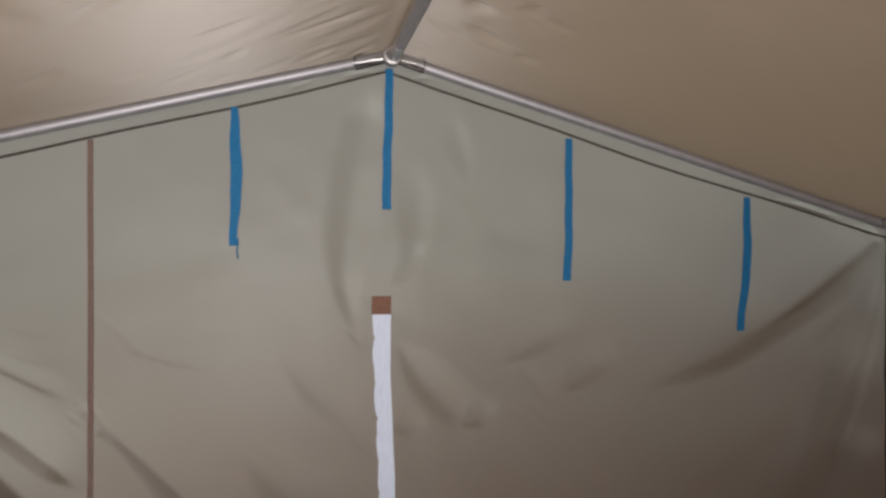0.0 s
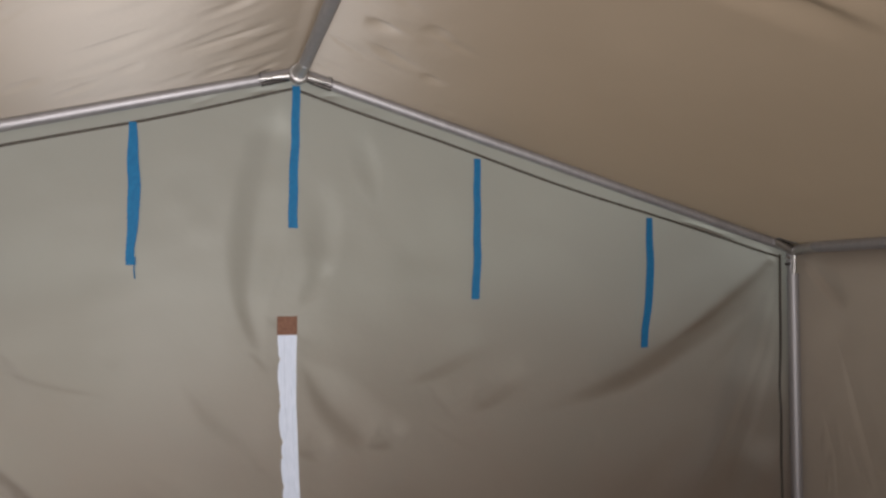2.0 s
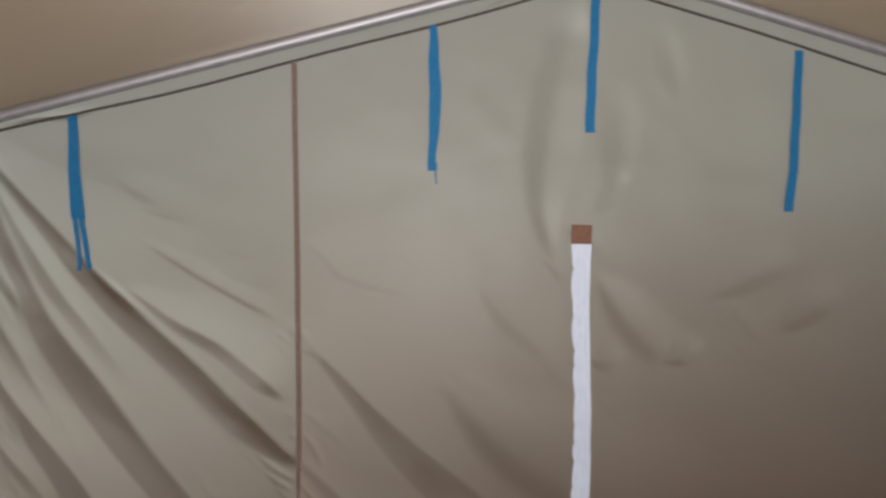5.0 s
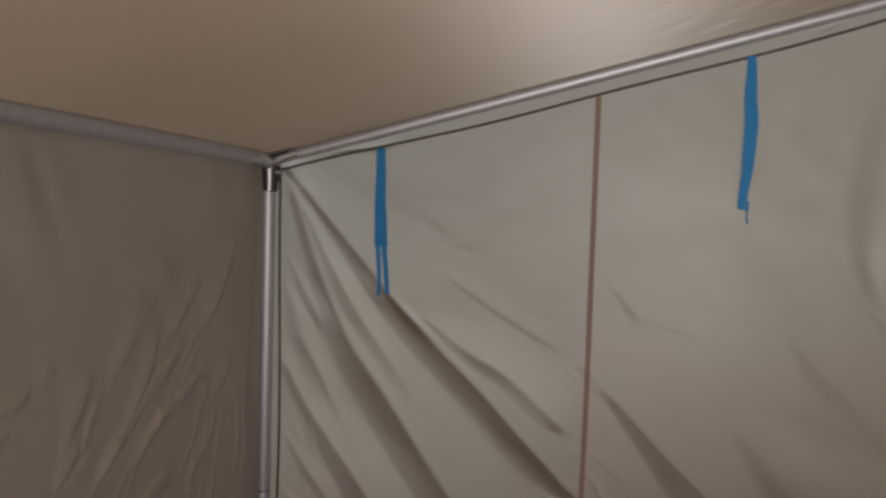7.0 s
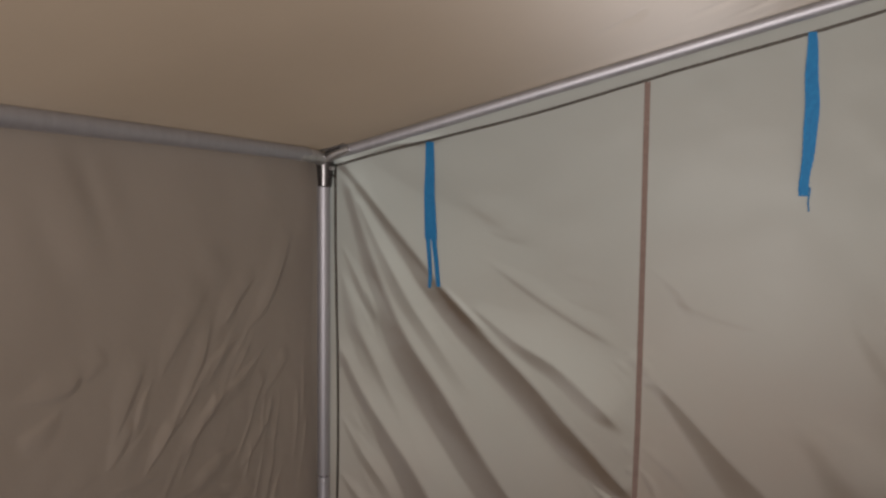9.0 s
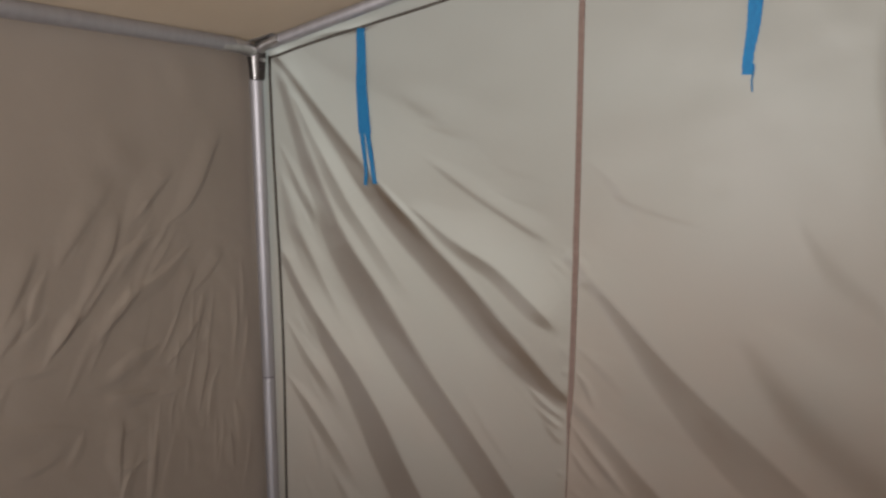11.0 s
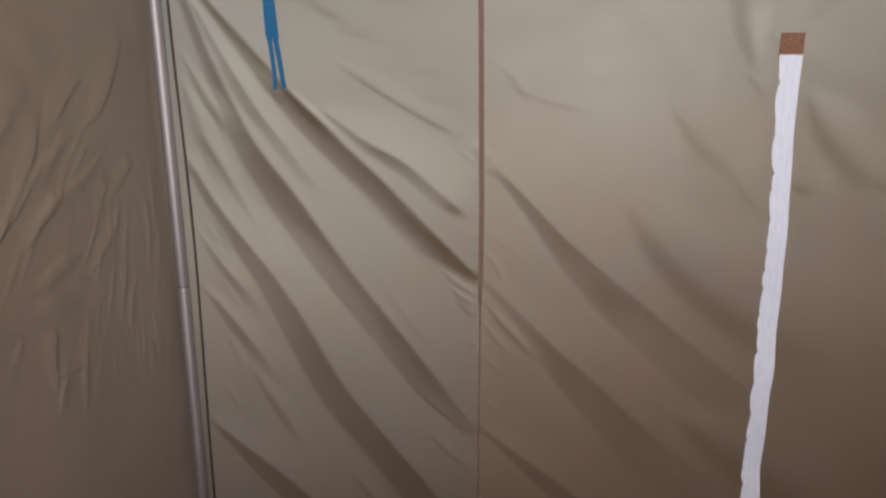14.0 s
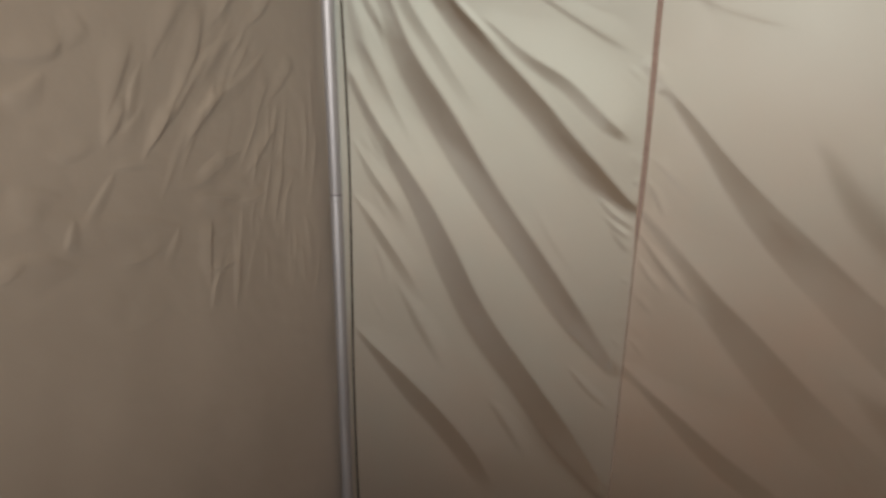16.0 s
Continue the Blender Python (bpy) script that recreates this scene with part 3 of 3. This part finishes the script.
def roof_height(X, Y, left):
    """Sag and slanting tension wrinkles of one roof slope; X is the distance from the ridge."""
    h = -(0.072 if left else 0.05) * np.sin(np.pi * np.clip((X / 1.53) ** 0.8, 0, 1)) ** 1.5 * smooth01((-Y - 0.08) / 0.95) * smooth01((Y - REAR) / 0.7)
    h = h + 0.006 * value_noise(X, Y, 2.6, 41 + left)
    rng = np.random.default_rng(50 + left)
    for i in range(76 if left else 40):
        y, x = rng.uniform(-1.35, -0.10), abs(rng.normal(0.05, 0.30 if left else 0.12))
        size = rng.uniform(0.08, 0.26) if left else rng.uniform(0.07, 0.20)
        tilt = rng.uniform(0.55, 1.15) if left else rng.uniform(0.40, 0.95)
        line = [(x, y), (x + size * 0.5, y + size * 0.5 * tilt), (x + size, y + size * tilt * 0.8)]
        h = h + crease(X, Y, line, rng.uniform(0.012, 0.036), rng.uniform(0.0008, 0.0036), rng.uniform(0.018, 0.06), 0.4, 0.5)
    if not left:
        # two long slack folds beyond the middle of the far slope
        h = h + crease(X, Y, [(0.28, -1.00), (0.43, -0.975), (0.60, -1.0), (0.80, -1.02)], 0.035, 0.0085, 0.07, 0.25, 0.3)
        h = h + crease(X, Y, [(0.36, -1.07), (0.49, -1.085), (0.65, -1.08), (0.80, -1.10)], 0.030, 0.0065, 0.05, 0.25, 0.3)
    edge = smooth01(-Y / 0.10) * smooth01(X / 0.04) * smooth01((1.53 - X) / 0.06)
    return h * edge


for left in (1, 0):
    y = np.r_[np.linspace(0.002, -1.35, 420), np.linspace(-1.38, REAR, 40)]
    x = np.linspace(0, 1.545, 420)
    Xr, Yr = np.meshgrid(x, y)
    H = roof_height(Xr, Yr, left)
    Pz = PEAK + 0.0175 - SLOPE * Xr - H + left * rise(Yr) * np.clip(Xr / HALF, 0, 1) ** 2
    Pr = np.stack([-Xr if left else Xr, Yr, Pz], -1)
    tagged(new("ceiling", sheet("ceiling", Pr[:, ::-1] if left else Pr, ROOF_CLOTH)), "tan tent roof cloth with slanting tension wrinkles", "tent roof", kind="structure")

bm = bmesh.new()
bmesh.ops.create_grid(bm, x_segments=60, y_segments=60, size=30)
for vert in bm.verts:
    vert.co.z = -0.004 + 0.004 * noise.noise(vert.co * 0.7)
me = bpy.data.meshes.new("ground")
bm.to_mesh(me)
bm.free()
me.materials.append(EARTH)
tagged(new("ground", me), "red-brown trodden earth under the tent", "ground", kind="structure")


# unseen wall beyond the gable, added to shade the cloth's lower part
bm = bmesh.new()
low = [(-6.0, 2.33), (-1.0, 2.2), (-0.2, 2.42), (0.4, 2.76), (1.5, 3.1), (2.0, 3.25), (6.0, 4.0)]
front = [bm.verts.new((x, 0.9, h)) for x, h in low] + [bm.verts.new((x, 0.9, h)) for x, h in ((6.0, 0), (-6.0, 0))]
face = bm.faces.new(front)
back = bmesh.ops.extrude_face_region(bm, geom=[face])
bmesh.ops.translate(bm, verts=[g for g in back["geom"] if isinstance(g, bmesh.types.BMVert)], vec=(0, 0.10, 0))
bmesh.ops.recalc_face_normals(bm, faces=bm.faces)
me = bpy.data.meshes.new("shade_wall")
bm.to_mesh(me)
bm.free()
me.materials.append(EARTH)
tagged(new("shade_wall", me), "plain dark earth-coloured wall added out of view to shade the gable", "wall", kind="structure")


# ---- trim: piping and sewn tapes ----
def trim(name, bm, material, label):
    ob = part(name, bm, material, None)
    return tagged(ob, label, "trim", kind="structure")


def piping_z(x):
    return 2.280 - 0.2685 * abs(x) - 0.012 * math.sin(math.pi * min(1, abs(x) / 1.48))


for s in (-1, 1):
    pts = [(s * x, -0.004 - gable_at(s * x, piping_z(x)), piping_z(x) - 0.006 * math.sin(9 * x + s)* 0.4) for x in np.linspace(0.0, 1.487, 70)]
    trim("piping", tube(pts, 0.0034, 8), CORD, "dark piping cord sewn along the gable seam")
    pts = [(s * (1.487 + 0.004 * math.sin(4 * z)) + (0.008 * float(smooth01((1.8 - z) / 0.7)) if s < 0 else 0), -0.006 - gable_at(s * 1.487, z), z) for z in np.linspace(1.884, 0.01, 60)]
    trim("piping", tube(pts, 0.0036, 8), CORD, "dark piping cord down the corner seam")


def ribbon(centre, width, thickness, normal=(0, -1, 0)):
    """A flat band along a centre line in a wall plane: width(i) as (left, right), thickness towards the room."""
    bm = bmesh.new()
    n = Vector(normal)
    rows_ = []
    for i, c in enumerate(centre):
        a, b = width(i)
        c = Vector(c)
        rows_.append([bm.verts.new(c + Vector((-a, 0, 0))), bm.verts.new(c + Vector((b, 0, 0))),
                      bm.verts.new(c + Vector((b, 0, 0)) + n * thickness), bm.verts.new(c + Vector((-a, 0, 0)) + n * thickness)])
    for p, q in zip(rows_, rows_[1:]):
        for k in range(4):
            bm.faces.new((p[k], p[(k + 1) % 4], q[(k + 1) % 4], q[k]))
    bm.faces.new(rows_[0])
    bm.faces.new(rows_[-1][::-1])
    bmesh.ops.recalc_face_normals(bm, faces=bm.faces)
    return bm


zs = np.linspace(2.076, 0.02, 260)
seam_x = lambda z: -0.694 - 0.012 * max(0, (z - 1.3) / 0.77)
pts = [(seam_x(z), -0.001 - gable_at(seam_x(z), z), z) for z in zs]
trim("seam_tape", ribbon(pts, lambda i: (0.0015 + 0.0048 * float(smooth01((zs[i] - 0.96) / 0.18)),) * 2, 0.0025), SEAM, "brown seam tape sewn down the gable cloth")

# ---- white closure strip with its brown patch ----
strip = tagged(new("closure_strip"), "white ragged-edged closure strip with brown patch on the gable", "closure strip")
zs2 = np.linspace(1.664, 0.015, 420)
rng = np.random.default_rng(9)
ragged = 0.0012 * np.sin(zs2 * 61 + 1) + rng.normal(0, 0.0004, len(zs2))
notch = 1.60
while notch > 0.05:
    ragged = ragged - rng.uniform(0.003, 0.0075) * np.exp(-np.abs(zs2 - notch) / rng.uniform(0.006, 0.013))
    notch -= rng.uniform(0.03, 0.095)
bulge = 0.003 * value_noise(zs2, zs2 * 0 + 3, 11, 19)
strip_x = lambda z: -0.012 + 0.021 * smooth01((1.66 - z) / 0.6)
pts = [(strip_x(z), -0.003 - gable_at(strip_x(z), z), z) for z in zs2]
tape = part("tape", ribbon(pts, lambda i: (0.0232 + ragged[i], 0.0212 + bulge[i] - 0.0010 * math.sin(zs2[i] * 33)), 0.003), WHITE, strip, "white woven tape with frayed edge")
pts = [(-0.0135, -0.004 - gable_at(-0.0135, z), z) for z in np.linspace(1.706, 1.660, 8)]
part("end_patch", ribbon(pts, lambda i: (0.0245, 0.0245), 0.004), BROWN, strip, "small brown stitched patch")
for dx in (-0.008, 0.008):
    pts = [(strip_x(z) + dx, -0.0062 - gable_at(strip_x(z), z), z) for z in np.linspace(1.658, 0.02, 200)]
    part("stitch_line", tube(pts, 0.0008, 5), WHITE, tape)


# ---- blue tie straps ----
def tie_strap(x, z_top, z_bottom, half, lean, waves, label, forked=False, thread=False):
    thing = tagged(new("tie_strap"), label, "tie strap", "blue tie straps on the gable")
    thing.location = (x, -0.006, z_top)
    n = 60
    length = z_top - z_bottom

    def line(t0, t1, offset, spread):
        out = []
        for i in range(n):
            t = t0 + (t1 - t0) * i / (n - 1)
            wave = waves[0] * math.sin(t * 7 + x * 5) * t + waves[1] * math.sin(t * 19 + x)
            zz = z_top - t * length
            xx = lean * t + wave + offset + spread * (t - t0)
            out.append((xx, -0.004 - gable_at(x + xx, zz) - 0.008 * math.sin(t * 3.1), -t * length))
        return out

    def widths(i):
        f = i / (n - 1)
        swell = waves[2] * math.sin(min(1, f * 1.15) * math.pi)
        ragged_ = 0.0009 * math.sin(i * 2.3 + x * 40) * f
        return (half * (0.86 + 0.14 * f) + swell * 0.4 + ragged_, half * (0.86 + 0.14 * f) + swell + ragged_)

    if forked:
        part("strap", ribbon(line(0, 0.66, 0, 0), lambda i: (half * (0.8 + 0.35 * i / n), half * (0.8 + 0.55 * i / n)), 0.0018), BLUE, thing)
        part("strap_tail", ribbon(line(0.655, 1.0, -0.0068, -0.006), lambda i: (0.0062 - 0.002 * i / n, 0.0062 - 0.002 * i / n), 0.0018), BLUE, thing)
        part("strap_tail", ribbon(line(0.655, 0.99, 0.0088, 0.010), lambda i: (0.0066 - 0.001 * i / n, 0.0066 - 0.001 * i / n), 0.0018), BLUE, thing)
    else:
        part("strap", ribbon(line(0, 1, 0, 0), widths, 0.0018), BLUE, thing)
    if thread:
        part("loose_thread", tube([(lean + 0.006 + 0.0012 * math.sin(k), -0.012 - gable_at(x, z_bottom), -length + 0.02 - 0.0065 * k) for k in range(9)], 0.0016, 6), BLUE, thing)
    return thing


tie_strap(-1.224, 1.942, 1.574, 0.0135, 0.012, (0.0006, 0.0004, 0), "blue woven tie strap with a split end", forked=True)
tie_strap(-0.379, 2.168, 1.829, 0.0098, 0.006, (0.004, 0.0008, 0.007), "blue woven tie strap, twisted, with a loose thread", thread=True)
tie_strap(0.0, 2.286, 1.926, 0.0116, -0.004, (0.002, 0.0008, 0), "straight blue woven tie strap under the peak")
tie_strap(0.486, 2.128, 1.747, 0.0112, -0.004, (0.002, 0.0008, 0), "straight narrow blue woven tie strap")
tie_strap(1.021, 1.984, 1.606, 0.0115, -0.008, (0.0008, 0.0008, 0.003), "blue woven tie strap, slightly curled")

# ---- frame of poles ----
for s in (-1, 1):
    pole = tagged(new("upright_pole"), "two-piece aluminium upright tent pole in the corner", "tent pole", "upright poles")
    pole.location = (s * (HALF + 0.003), POLE_Y, 0)
    J = 1.056
    bow = 0.007 if s < 0 else 0.0       # the near pole stands a little out of true
    lower = part("lower_tube", tube([(bow, 0, 0), (bow, 0, J - 0.012), (bow, 0, J - 0.002)], [R * 0.985, R * 0.985, R * 0.95]), ALU, pole)
    part("upper_tube", tube([(bow, 0, J + 0.001), (bow, 0, J + 0.004), (0, 0, EAVE - 0.075)], [R * 0.97, R, R]), ALU, pole)
    part("joint_ring", tube([(bow, 0, J - 0.004), (bow, 0, J + 0.003)], R * 0.9), DARK_STEEL, lower)
    part("joint_ring", tube([(bow, 0, J - 0.017), (bow, 0, J - 0.015), (bow, 0, J - 0.012), (bow, 0, J - 0.010)], [R * 0.99, R * 1.02, R * 1.02, R * 0.99]), ALU, lower)

    con = tagged(new("corner_connector"), "bent steel corner connector joining three tent poles", "pole connector", "pole connectors")
    con.location = (s * HALF, POLE_Y, EAVE)
    rd = Vector((-s, 0, SLOPE)).normalized()
    bend = [Vector((0, -0.13, 0.002)), Vector((0, -0.06, 0.001)), Vector((0, -0.030, -0.004)), Vector((0, -0.012, -0.007)), rd * 0.012 + Vector((0, -0.004, -0.006)), rd * 0.035 + Vector((0, -0.008, -0.002)), rd * 0.060 + Vector((0, -0.010, 0.0)), rd * 0.078 + Vector((0, -0.011, 0.001))]
    part("eave_arm", tube(bend, [R * 0.95, R * 1.02, R * 1.0, R * 0.95, R * 0.86, R * 0.72, R * 0.60, R * 0.52]), STEEL, con, "bent bright steel tube")
    part("rafter_arm", tube([tuple(rd * d + Vector((0, 0.002, 0.001))) for d in (0.006, 0.05, 0.092)], RR * 1.03), ALU, con)
    part("top_plate", tube([tuple(rd * d + Vector((0, -0.012 - 0.010 * (d < 0.03), 0.0155))) for d in (-0.004, 0.0, 0.030, 0.062, 0.066)], [0.005, 0.0085, 0.0095, 0.0085, 0.004], 16, True, 0.32), STEEL, con, "pressed steel plate over the joint")
    part("slot", tube([tuple(rd * d + Vector((0, -0.0155, 0.0085))) for d in (0.006, 0.012, 0.048, 0.054)], [0.001, 0.0026, 0.0026, 0.001], 8), DARK_STEEL, con)
    slim = 1.0 if s < 0 else 0.62
    socket = part("socket", tube([(0, 0.002, -0.008), (0, 0.002, -0.012), (0, 0.001, -0.068), (0, 0, -0.075), (0, 0, -0.077)], [slim * R * 1.2, slim * R * 1.42, slim * R * 1.12, slim * R * 1.10, slim * R * 0.95]),
         DARK_STEEL if s < 0 else ALU, con, "dark tapered steel socket" if s < 0 else "slim bright socket tube")
    part("spigot", tube([(-s * 0.005, -0.0165, -0.014), (-s * 0.004, -0.0125, -0.074)], [0.0062, 0.0058], 14), STEEL, socket, "bright steel spigot")
    part("bolt", tube([(-s * 0.014, -0.006, -0.028), (-s * 0.030, -0.008, -0.029)], [0.005, 0.005], 10), STEEL, socket)
    part("bolt", tube([(-s * 0.014, -0.006, -0.046), (-s * 0.029, -0.008, -0.047)], [0.0045, 0.0045], 10), DARK_STEEL, socket)

    raft = tagged(new("rafter_pole"), "aluminium rafter pole under the roof edge", "tent pole", "rafter poles")
    raft.location = (s * HALF, POLE_Y, EAVE)
    full = math.hypot(HALF, PEAK - EAVE)
    part("tube", tube([tuple(rd * d) for d in (0.085, 0.5, 1.0, full - 0.08)], RR), ALU, raft)

    eave = tagged(new("eave_pole"), "aluminium eave pole along the side wall", "tent pole", "eave poles")
    eave.location = (s * HALF, POLE_Y, EAVE)
    part("tube", tube([(0, d, 0.002 + (float(rise(d + POLE_Y)) if s < 0 else 0)) for d in (-0.09, -0.3, -0.6, -0.9, -1.2, -1.5, REAR - POLE_Y + 0.05)], R), ALU, eave)

peak = tagged(new("peak_connector"), "three-way steel connector at the ridge", "pole connector", "pole connectors")
peak.location = (0, POLE_Y, PEAK)
for s, reach in ((-1, 0.094), (1, 0.085)):
    d = Vector((s, 0, -SLOPE)).normalized()
    part("sleeve", tube([tuple(d * k) for k in (0.012, reach)], RR * 1.10), ALU, peak, "pressed aluminium sleeve")
    part("sleeve_rim", tube([tuple(d * k) for k in (reach - 0.001, reach + 0.001)], RR * 1.16), DARK_STEEL, peak)
    part("arm", tube([tuple(d * k + Vector((0, -0.0135, zz))) for k, zz in ((0.0, -0.008), (0.03, -0.006), (reach - 0.02, -0.003), (reach + (0.008 if s < 0 else -0.002), -0.001))],
                     [0.0105, 0.0085, 0.0050, 0.0022 if s < 0 else 0.0048], 16), STEEL, peak, "bright steel arm tapering along the rafter")
    part("under_plate", tube([tuple(d * k + Vector((0, -0.010, -0.0135))) for k in (0.018, 0.022, reach - 0.004, reach)], [0.003, 0.0052, 0.0066, 0.006], 14), DARK_STEEL, peak, "dark underside of the sleeve")
    part("wire_clip", tube([tuple(d * k + Vector((0, -0.012, zz))) for k, zz in ((0.012, 0.004), (0.020, 0.022), (0.05, 0.022), (reach, 0.016), (reach + 0.003, 0.006), (reach + 0.003, -0.008))], 0.0013, 8), DARK_STEEL, peak, "thin dark wire clip")
part("ridge_arm", tube([(0, -0.020, -0.006), (0, -0.034, -0.006), (0, -0.07, -0.011), (0, -0.12, -0.018), (0, -0.16, -0.018)], [0.0215, 0.0185, RR * 1.16, RR * 1.06, RR * 1.04]), STEEL, peak)
part("hub", tube([(0, -0.034, -0.010), (0, -0.032, -0.010), (0, -0.016, -0.008), (0, 0.010, -0.003), (0, 0.014, -0.003)], [0.020, 0.0235, 0.0245, 0.0215, 0.012], 32), STEEL, peak, "round bright steel hub")
ridge = tagged(new("ridge_pole"), "aluminium ridge pole under the roof", "tent pole")
ridge.location = (0, POLE_Y, PEAK - 0.018)
part("tube", tube([(0, -0.145, 0), (0, -1.2, 0), (0, REAR - POLE_Y + 0.05, 0)], RR), ALU, ridge)
